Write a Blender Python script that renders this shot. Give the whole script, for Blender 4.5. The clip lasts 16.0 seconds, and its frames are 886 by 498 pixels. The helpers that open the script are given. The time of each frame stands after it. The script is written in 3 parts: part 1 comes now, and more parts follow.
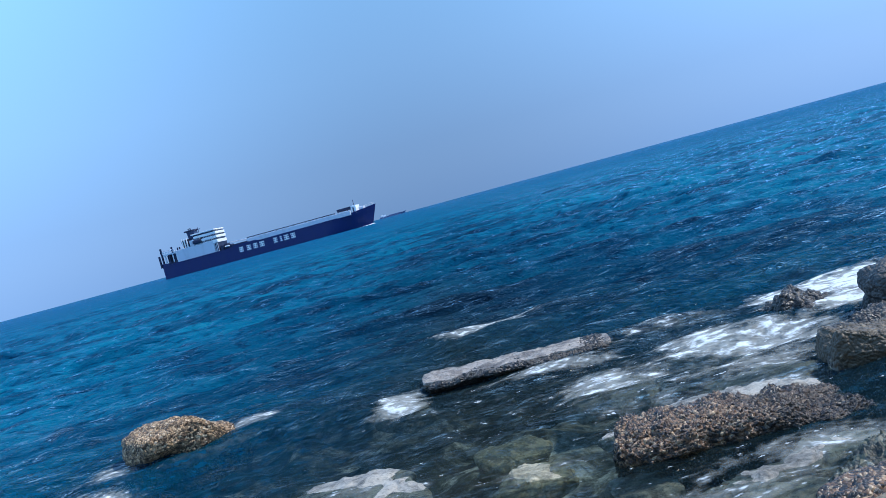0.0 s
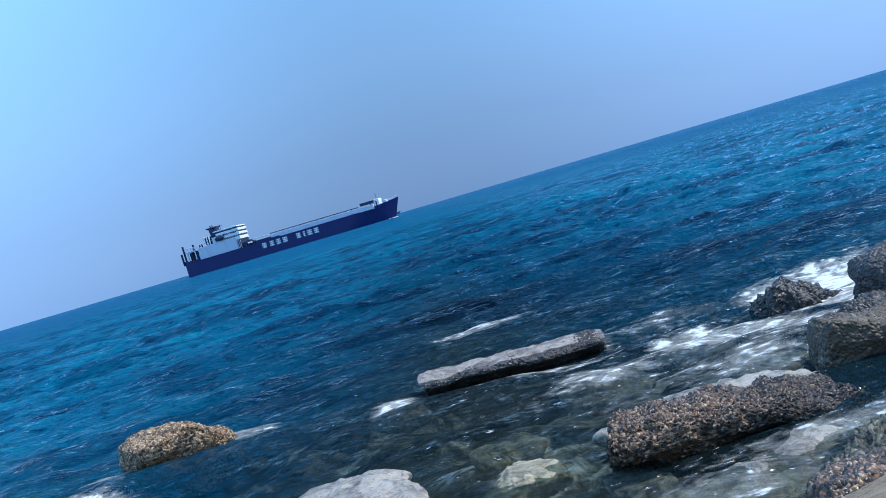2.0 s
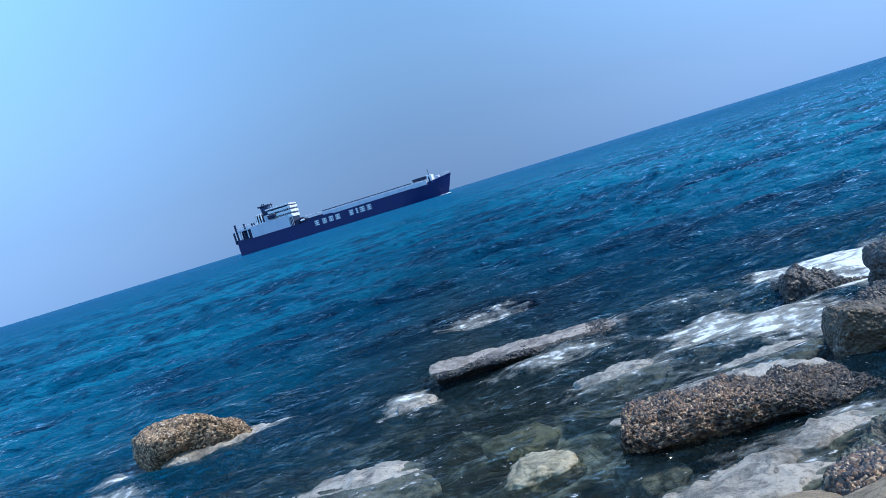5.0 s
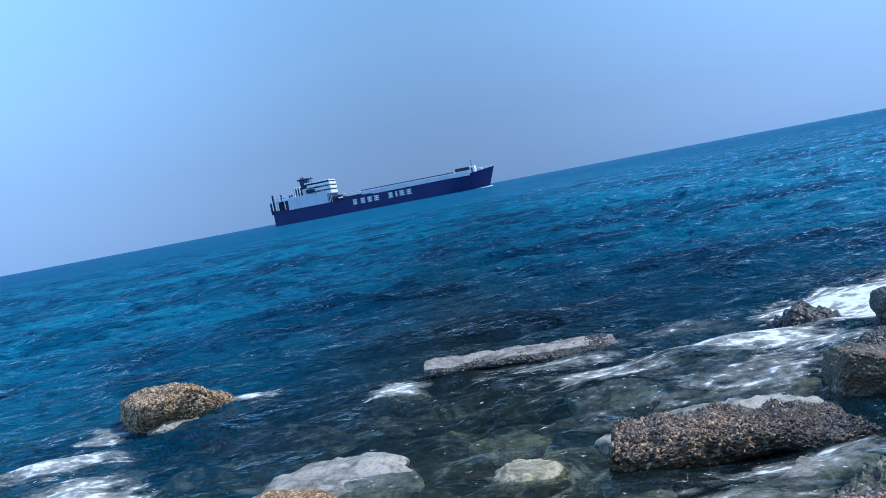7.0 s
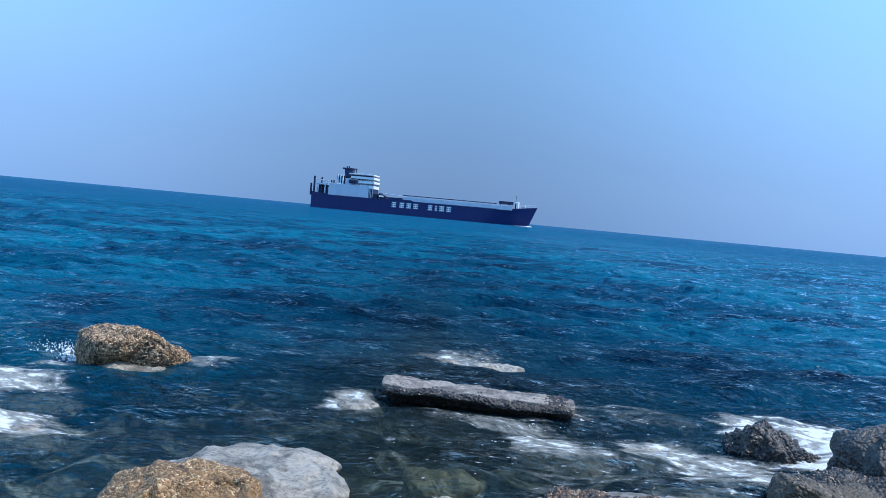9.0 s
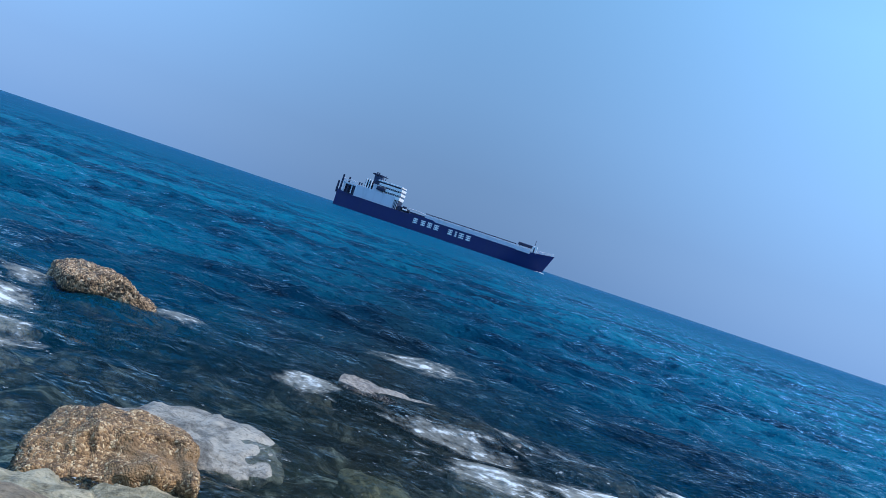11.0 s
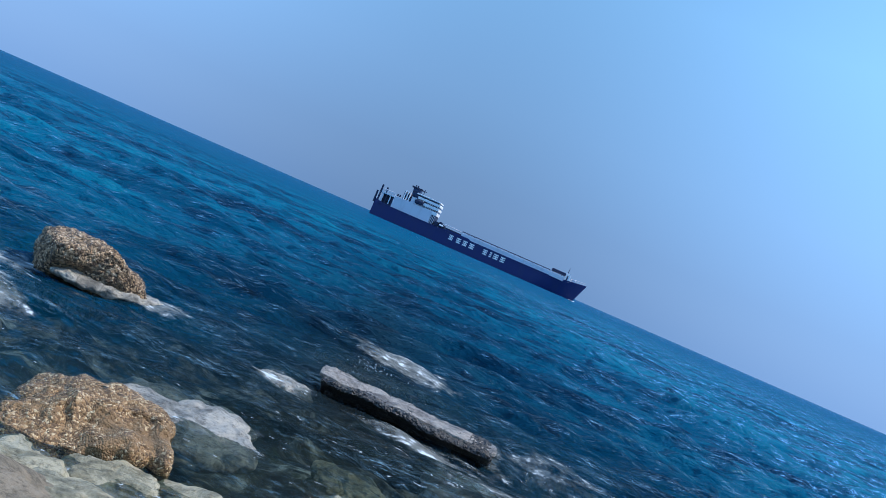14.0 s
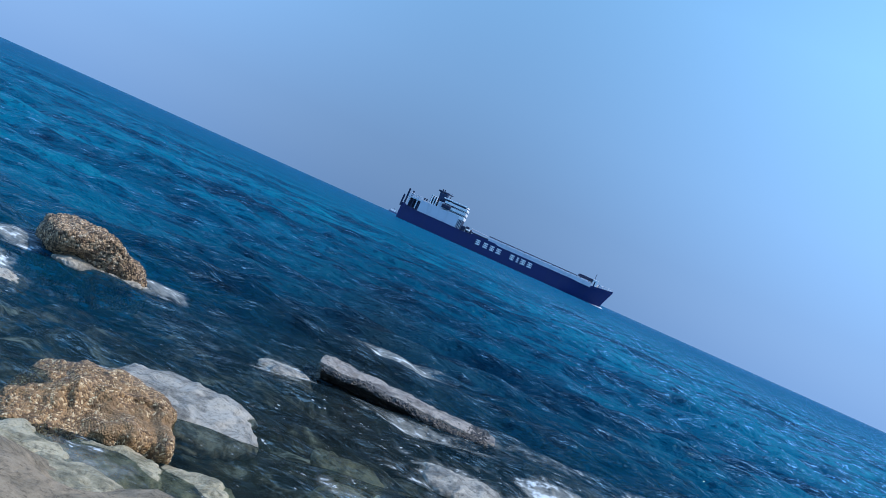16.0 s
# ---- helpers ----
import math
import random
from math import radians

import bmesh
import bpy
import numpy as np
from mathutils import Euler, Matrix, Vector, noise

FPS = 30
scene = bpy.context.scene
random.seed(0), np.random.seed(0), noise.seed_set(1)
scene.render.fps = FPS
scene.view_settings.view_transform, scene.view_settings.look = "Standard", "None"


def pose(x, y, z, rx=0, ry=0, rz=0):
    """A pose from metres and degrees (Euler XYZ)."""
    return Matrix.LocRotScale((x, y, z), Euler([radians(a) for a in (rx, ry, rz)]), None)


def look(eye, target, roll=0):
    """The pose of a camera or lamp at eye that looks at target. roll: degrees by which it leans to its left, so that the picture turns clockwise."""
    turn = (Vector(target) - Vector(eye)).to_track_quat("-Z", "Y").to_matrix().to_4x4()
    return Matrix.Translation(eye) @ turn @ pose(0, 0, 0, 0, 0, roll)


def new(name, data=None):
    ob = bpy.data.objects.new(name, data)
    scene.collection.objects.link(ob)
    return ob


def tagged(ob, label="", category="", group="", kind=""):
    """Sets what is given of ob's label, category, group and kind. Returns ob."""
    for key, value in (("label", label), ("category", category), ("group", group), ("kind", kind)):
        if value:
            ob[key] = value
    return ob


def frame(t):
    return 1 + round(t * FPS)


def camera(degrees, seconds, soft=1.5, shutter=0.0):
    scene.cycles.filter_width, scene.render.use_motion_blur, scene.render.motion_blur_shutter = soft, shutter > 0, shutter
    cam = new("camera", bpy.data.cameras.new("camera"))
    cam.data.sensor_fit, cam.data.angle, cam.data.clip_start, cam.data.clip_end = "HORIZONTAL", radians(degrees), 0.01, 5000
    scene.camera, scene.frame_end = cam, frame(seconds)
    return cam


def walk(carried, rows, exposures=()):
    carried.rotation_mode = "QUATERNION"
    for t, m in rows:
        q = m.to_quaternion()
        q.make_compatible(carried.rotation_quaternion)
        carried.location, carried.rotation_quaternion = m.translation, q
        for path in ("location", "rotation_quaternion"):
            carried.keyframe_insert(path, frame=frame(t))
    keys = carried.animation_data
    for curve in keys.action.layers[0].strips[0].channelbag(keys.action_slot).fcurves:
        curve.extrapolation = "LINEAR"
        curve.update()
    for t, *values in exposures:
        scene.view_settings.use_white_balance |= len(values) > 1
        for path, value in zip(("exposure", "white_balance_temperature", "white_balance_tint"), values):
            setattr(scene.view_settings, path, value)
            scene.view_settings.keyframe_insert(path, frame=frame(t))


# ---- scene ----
cam = camera(52.06, 16.0, soft=0.8)
EYE = 2.0
# seconds, x, y, z offsets in metres, yaw, pitch, lean to the right in degrees
ROWS = [
    (0, -0.019, -0.022, 0.016, -0.96, -2.88, 15.17),
    (0.5, -0.014, -0.028, 0.010, -1.27, -2.95, 15.55),
    (1, -0.004, -0.041, 0.002, -1.37, -2.95, 15.66),
    (1.5, 0.013, -0.051, 0.010, -1.30, -2.94, 16.16),
    (2, 0.019, -0.036, 0.003, -1.22, -2.97, 16.44),
    (2.5, 0.015, -0.023, 0.001, -1.15, -3.05, 16.88),
    (3, 0.026, -0.010, 0.005, -0.85, -3.18, 17.32),
    (3.5, 0.023, -0.006, 0.016, -0.69, -3.30, 17.52),
    (5.8, 0.026, 0.002, 0.020, 0.06, -3.56, 16.05),
    (6, 0.026, 0.003, 0.020, 0.11, -3.60, 15.60),
    (6.5, 0.009, 0.017, 0.023, 0.05, -3.64, 13.65),
    (7, 0.000, 0.025, 0.019, 0.01, -3.53, 10.77),
    (7.5, 0.013, 0.044, 0.018, 0.07, -3.29, 7.13),
    (8, 0.018, 0.062, 0.044, 0.00, -2.96, 2.98),
    (8.5, 0.011, 0.066, 0.046, -0.07, -2.51, -1.15),
    (9, 0.021, 0.045, 0.020, -0.31, -2.08, -5.28),
    (9.5, 0.011, 0.016, -0.009, -0.49, -1.64, -9.47),
    (10, -0.014, 0.001, -0.007, -0.80, -1.15, -13.24),
    (12.3, -0.006, -0.004, -0.031, -1.08, -0.64, -21.75),
    (12.5, -0.005, -0.004, -0.032, -1.11, -0.60, -22.02),
    (13, -0.004, 0.001, -0.033, -1.31, -0.49, -22.5),
    (13.5, -0.013, 0.002, -0.036, -1.39, -0.42, -23.05),
    (14, -0.020, 0.002, -0.026, -1.51, -0.42, -23.5),
    (14.5, -0.035, -0.001, -0.014, -1.48, -0.45, -23.79),
    (15, -0.017, -0.011, -0.037, -1.47, -0.50, -24.0),
    (15.5, -0.018, -0.024, -0.045, -1.54, -0.64, -23.95),
    (16, -0.030, -0.024, -0.044, -1.75, -0.84, -24.1),
]
walk(cam, [(t, pose(x, y, EYE + z, 0, 0, yaw) @ pose(0, 0, 0, 90 + pitch) @ pose(0, 0, 0, 0, 0, -lean))
           for t, x, y, z, yaw, pitch, lean in ROWS],
     ((0, 0.08), (3.5, 0.08), (7, 0.05), (8.5, 0.02), (9, 0.03), (9.5, -0.16), (10.5, -0.16), (12.5, -0.12), (16, -0.12)))

# ---- light ----
SUN_DIR = Vector((0.62, -0.03, 0.85)).normalized()
SUN_ELEV = math.asin(SUN_DIR.z)
SUN_ROT = math.atan2(SUN_DIR.x, SUN_DIR.y)
world = bpy.data.worlds.new("sky")
scene.world = world
world.use_nodes = True
wt = world.node_tree
wt.nodes.clear()


def wnode(kind, **values):
    n = wt.nodes.new(kind)
    for k, v in values.items():
        n.inputs[k].default_value = v
    return n


sky = wnode("ShaderNodeTexSky")
sky.sky_type, sky.sun_disc = "NISHITA", False
sky.sun_elevation, sky.sun_rotation = SUN_ELEV, SUN_ROT
sky.air_density, sky.dust_density, sky.ozone_density = 1.0, 2.0, 3.0
sky_gain = wt.nodes.new("ShaderNodeMix")
sky_gain.data_type, sky_gain.blend_type = "RGBA", "MULTIPLY"
sky_gain.inputs[0].default_value = 1.0
sky_gain.inputs[7].default_value = (0.085, 0.085, 0.085, 1)
wt.links.new(sky.outputs[0], sky_gain.inputs[6])
wcoord = wt.nodes.new("ShaderNodeTexCoord")
wsplit = wt.nodes.new("ShaderNodeSeparateXYZ")
wt.links.new(wcoord.outputs["Generated"], wsplit.inputs[0])
haze = wt.nodes.new("ShaderNodeValToRGB")
haze.color_ramp.elements[0].position = 0.0
haze.color_ramp.elements[0].color = (0.178, 0.345, 0.67, 1)
haze.color_ramp.elements[1].position = 1.0
haze.color_ramp.elements[1].color = (0.15, 0.46, 1.1, 1)
for p, c in ((0.07, (0.185, 0.37, 0.72, 1)), (0.16, (0.225, 0.47, 0.88, 1)), (0.32, (0.26, 0.60, 1.1, 1))):
    haze.color_ramp.elements.new(p).color = c
wt.links.new(wsplit.outputs[2], haze.inputs[0])
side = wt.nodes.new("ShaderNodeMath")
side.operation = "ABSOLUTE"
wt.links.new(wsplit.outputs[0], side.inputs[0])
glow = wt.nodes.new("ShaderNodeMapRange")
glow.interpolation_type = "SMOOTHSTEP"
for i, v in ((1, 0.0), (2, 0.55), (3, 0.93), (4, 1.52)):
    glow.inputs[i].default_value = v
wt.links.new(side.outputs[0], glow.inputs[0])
sky_mix = wt.nodes.new("ShaderNodeMix")
sky_mix.data_type = "RGBA"
sky_mix.inputs[0].default_value = 0.85
wt.links.new(sky_gain.outputs[2], sky_mix.inputs[6])
wt.links.new(haze.outputs[0], sky_mix.inputs[7])
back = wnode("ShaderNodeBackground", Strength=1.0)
wt.links.new(sky_mix.outputs[2], back.inputs[0])
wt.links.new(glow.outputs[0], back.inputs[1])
wout = wt.nodes.new("ShaderNodeOutputWorld")
wt.links.new(back.outputs[0], wout.inputs[0])

sun = new("sun", bpy.data.lights.new("sun", "SUN"))
sun.data.energy, sun.data.angle, sun.data.color = 3.6, radians(0.5), (1.0, 0.95, 0.87)
sun.matrix_world = look(SUN_DIR * 50, (0, 0, 0))


# ---- materials ----
class Mat:
    """A node material with short ways to add and join nodes."""

    def __init__(self, name):
        self.m = bpy.data.materials.new(name)
        self.m.use_nodes = True
        self.t = self.m.node_tree
        self.t.nodes.clear()
        self.out = self.t.nodes.new("ShaderNodeOutputMaterial")

    def put(self, socket, v):
        if isinstance(v, bpy.types.NodeSocket):
            self.t.links.new(v, socket)
        elif v is not None:
            socket.default_value = v

    def node(self, kind, inputs=(), operation="", data_type="", blend_type="", feature="", interpolation_type="", use_clamp=False):
        n = self.t.nodes.new(kind)
        if operation:
            n.operation = operation
        if data_type:
            n.data_type = data_type
        if blend_type:
            n.blend_type = blend_type
        if feature:
            n.feature = feature
        if interpolation_type:
            n.interpolation_type = interpolation_type
        if use_clamp:
            n.use_clamp = True
        for k, v in dict(inputs).items():
            self.put(n.inputs[k], v)
        return n

    def coord(self, which="Object"):
        return self.node("ShaderNodeTexCoord").outputs[which]

    def place(self):
        return self.node("ShaderNodeNewGeometry").outputs["Position"]

    def scaled(self, v, x, y, z):
        return self.node("ShaderNodeVectorMath", {0: v, 1: (x, y, z)}, operation="MULTIPLY").outputs[0]

    def noise(self, v, scale, detail=4.0, rough=0.55, distort=0.0):
        return self.node("ShaderNodeTexNoise", {"Vector": v, "Scale": scale, "Detail": detail, "Roughness": rough,
                                                "Distortion": distort}).outputs["Fac"]

    def voronoi(self, v, scale, feature="F1"):
        return self.node("ShaderNodeTexVoronoi", {"Vector": v, "Scale": scale}, feature=feature)

    def ramp(self, v, *stops):
        n = self.node("ShaderNodeValToRGB", {0: v})
        e = n.color_ramp.elements
        while len(e) < len(stops):
            e.new(0.5)
        for el, (p, c) in zip(e, stops):
            el.position = p
            el.color = (c, c, c, 1) if isinstance(c, (int, float)) else (*c, 1)
        return n.outputs[0]

    def mix(self, f, a, b, blend="MIX"):
        n = self.node("ShaderNodeMix", {0: f}, data_type="RGBA", blend_type=blend)
        for i, v in ((6, a), (7, b)):
            self.put(n.inputs[i], (*v, 1) if isinstance(v, tuple) else v)
        return n.outputs[2]

    def math(self, op, a, b=None, clamp=False):
        n = self.node("ShaderNodeMath", operation=op, use_clamp=clamp)
        self.put(n.inputs[0], a)
        self.put(n.inputs[1], b)
        return n.outputs[0]

    def span(self, v, a, b, lo=0.0, hi=1.0):
        return self.node("ShaderNodeMapRange", {0: v, 1: a, 2: b, 3: lo, 4: hi}, interpolation_type="SMOOTHSTEP").outputs[0]

    def bump(self, h, strength, dist, normal=None):
        return self.node("ShaderNodeBump", {"Height": h, "Strength": strength, "Distance": dist, "Normal": normal}).outputs[0]

    def principled(self, color, rough, metal=0.0, normal=None, spec=0.5):
        n = self.node("ShaderNodeBsdfPrincipled", {"Roughness": rough, "Metallic": metal, "Normal": normal, "Specular IOR Level": spec})
        self.put(n.inputs["Base Color"], (*color, 1) if isinstance(color, tuple) else color)
        self.t.links.new(n.outputs[0], self.out.inputs[0])
        return self.m


def paint(name, color, rough=0.5, dirt=0.25, scale=0.35):
    """Ship's paint with streaks and grime."""
    k = Mat(name)
    c = k.coord()
    streak = k.noise(k.scaled(c, 1.0, 1.0, 0.15), scale, 6.0, 0.65)
    fine = k.noise(c, scale * 8, 3.0)
    grime = k.math("MULTIPLY", k.span(streak, 0.45, 0.75), dirt)
    col = k.mix(grime, color, tuple(0.55 * v + 0.02 for v in color))
    return k.principled(col, k.span(fine, 0.3, 0.7, rough - 0.1, rough + 0.1))


def shell_rock(name, light, dark, cream, cell=26.0, rough=0.55, bare=0.35, wet=0.0, zone=None):
    """Rock crusted with mussels and barnacles: cells of differing colour on a bare ground."""
    k = Mat(name)
    c = k.coord()
    warp = k.node("ShaderNodeTexNoise", {"Vector": c, "Scale": 9.0, "Detail": 3.0}).outputs["Color"]
    cw = k.node("ShaderNodeVectorMath", {0: c, 1: k.scaled(warp, 0.06, 0.06, 0.06)}, operation="ADD").outputs[0]
    vo = k.voronoi(cw, cell)
    hue = k.node("ShaderNodeSeparateColor", {0: vo.outputs["Color"]}).outputs[0]
    col = k.ramp(hue, (0.0, dark), (0.36, tuple(0.15 * a + 0.85 * b for a, b in zip(light, dark))), (0.62, light), (0.82, light), (1.0, cream))
    broad = k.noise(c, 3.2, 5.0, 0.6)
    ground = k.mix(k.noise(c, 60.0, 4.0), tuple(0.6 * v for v in light), light)
    col = k.mix(k.span(broad, 1.0 - bare - 0.08, 1.0 - bare + 0.08), col, ground)
    stain = k.noise(c, 1.7, 4.0, 0.6)
    col = k.mix(k.span(stain, 0.5, 0.72, 0.0, 0.5), col, dark)
    if zone:
        along = k.node("ShaderNodeSeparateXYZ", {0: c}).outputs[0]
        along = k.math("ADD", along, k.math("MULTIPLY", broad, 0.8))
        col = k.mix(k.span(along, zone[0] + 0.4, zone[1] + 0.4, 0.0, 0.85), col, k.mix(1.0, col, (0.20, 0.21, 0.23), "MULTIPLY"))
    h = k.math("SUBTRACT", 1.0, vo.outputs["Distance"])
    nrm = k.bump(h, 1.0, 0.7 / cell)
    nrm = k.bump(k.noise(c, 120.0, 4.0, 0.7), 0.5, 0.006, nrm)
    return k.principled(col, k.span(broad, 0.3, 0.7, rough - 0.15, rough + 0.15), 0.0, nrm, 0.5 + wet)


def limestone(name, light, dark, rough=0.5):
    """Pale pitted limestone, wet, with algae stains."""
    k = Mat(name)
    c = k.coord()
    a = k.noise(c, 4.5, 9.0, 0.7, 0.6)
    b = k.noise(c, 24.0, 6.0, 0.75)
    pits = k.voronoi(k.node("ShaderNodeVectorMath", {0: c, 1: k.scaled(k.node("ShaderNodeTexNoise", {"Vector": c, "Scale": 6.0, "Detail": 4.0}).outputs["Color"],
                                                                       0.25, 0.25, 0.25)}, operation="ADD").outputs[0], 9.0, "DISTANCE_TO_EDGE")
    crack = k.span(pits.outputs["Distance"], 0.0, 0.05, 1.0, 0.0)
    col = k.mix(k.span(a, 0.38, 0.62), dark, light)
    col = k.mix(k.span(b, 0.48, 0.68, 0.0, 0.75), col, tuple(0.35 * v for v in dark))
    col = k.mix(k.math("MULTIPLY", crack, k.span(a, 0.6, 0.4, 0.0, 0.4)), col, tuple(0.25 * v for v in dark))
    nrm = k.bump(b, 0.9, 0.03)
    nrm = k.bump(crack, 0.3, -0.015, nrm)
    nrm = k.bump(k.noise(c, 110.0, 4.0, 0.7), 0.6, 0.008, nrm)
    return k.principled(col, k.span(b, 0.3, 0.7, rough - 0.2, rough + 0.1), 0.0, nrm)


TAN_CRUST = shell_rock("tan_barnacle_crust", (0.45, 0.285, 0.155), (0.06, 0.035, 0.02), (0.74, 0.56, 0.38), 42.0, 0.6, 0.12)
BROWN_CRUST = shell_rock("brown_barnacle_crust", (0.39, 0.225, 0.10), (0.13, 0.068, 0.028), (0.78, 0.60, 0.36), 70.0, 0.6, 0.42)
MUSSEL_CRUST = shell_rock("dark_mussel_crust", (0.05, 0.042, 0.036), (0.008, 0.007, 0.008), (0.17, 0.145, 0.12), 36.0, 0.45, 0.08, 0.2)
RUST_CRUST = shell_rock("rusty_mussel_crust", (0.18, 0.092, 0.043), (0.005, 0.004, 0.004), (0.52, 0.36, 0.22), 52.0, 0.38, 0.06, 0.2, (-0.2, 0.35))
GREEN_CRUST = shell_rock("weedy_mussel_crust", (0.085, 0.085, 0.05), (0.012, 0.014, 0.009), (0.24, 0.23, 0.18), 28.0, 0.5, 0.15, 0.1)
GREY_CRUST = shell_rock("grey_brown_crust", (0.12, 0.088, 0.056), (0.02, 0.015, 0.012), (0.42, 0.33, 0.22), 40.0, 0.55, 0.6)
DARK_CRUST = shell_rock("dark_grey_stone", (0.085, 0.078, 0.072), (0.022, 0.02, 0.02), (0.20, 0.18, 0.16), 30.0, 0.5, 0.5)
PALE_STONE = limestone("wet_pale_limestone", (0.56, 0.49, 0.40), (0.20, 0.18, 0.15))
CREAM_STONE = limestone("cream_limestone", (0.62, 0.52, 0.34), (0.26, 0.22, 0.13))
# pale slab top: stone and barnacles, with the sun's gleam put into the colour
SLAB_STONE = limestone("pale_slab_stone", (0.48, 0.40, 0.33), (0.15, 0.12, 0.10))
SHORE_STONE = limestone("tan_shore_stone", (0.42, 0.31, 0.20), (0.25, 0.19, 0.12), 0.8)


def seabed_material():
    k = Mat("weedy_seabed")
    c = k.coord()
    a = k.noise(c, 1.1, 7.0, 0.68, 0.8)
    b = k.noise(c, 7.0, 6.0, 0.7)
    col = k.ramp(a, (0.44, (0.008, 0.011, 0.010)), (0.50, (0.08, 0.08, 0.065)), (0.56, (0.33, 0.33, 0.29)), (0.66, (0.60, 0.59, 0.54)))
    col = k.mix(k.span(b, 0.42, 0.62, 0.0, 0.8), col, (0.016, 0.024, 0.012))
    vo = k.voronoi(c, 1.7)
    tone = k.node("ShaderNodeSeparateColor", {0: vo.outputs["Color"]}).outputs[0]
    col = k.mix(1.0, col, k.ramp(tone, (0.0, 0.5), (0.6, 1.2), (1.0, 2.0)), "MULTIPLY")
    return k.principled(col, 0.8, 0.0, k.bump(b, 0.6, 0.05))


SEABED = seabed_material()

# places where water breaks on stones: x, y, reach along x, reach along y, how white
WASH = ((4.5, 9.8, 1.6, 1.2, 1.15), (4.0, 8.9, 0.9, 0.7, 0.95), (3.0, 8.3, 1.2, 0.8, 0.82), (2.5, 7.5, 1.2, 0.7, 0.66), (2.35, 8.7, 0.8, 0.7, 0.84),
        (1.30, 8.35, 0.8, 0.7, 0.78), (-4.3, 9.2, 1.1, 0.7, 0.9), (-3.6, 7.75, 1.0, 0.65, 0.9), (-4.1, 10.25, 0.6, 0.6, 0.72),
        (0.5, 13.5, 1.3, 0.7, 0.70), (-0.72, 9.60, 0.5, 0.7, 0.85), (0.9, 9.35, 1.5, 0.40, 0.66), (1.5, 10.1, 0.7, 0.5, 0.6),
        (1.9, 5.35, 1.1, 0.4, 0.62), (-0.95, 6.6, 0.8, 0.9, 0.5), (2.4, 10.3, 1.5, 0.9, 0.48), (-2.55, 10.8, 0.5, 0.5, 0.70),
        (1.2, 4.9, 1.2, 0.6, 0.55), (-1.4, 4.8, 1.2, 0.7, 0.6), (1.9, 8.4, 3.0, 2.6, 0.42), (0.3, 6.2, 0.6, 0.5, 0.5), (1.8, 6.65, 1.3, 0.35, 0.7),
        (1.6, 7.3, 1.3, 0.6, 0.46), (0.2, 11.2, 2.4, 1.4, 0.28))


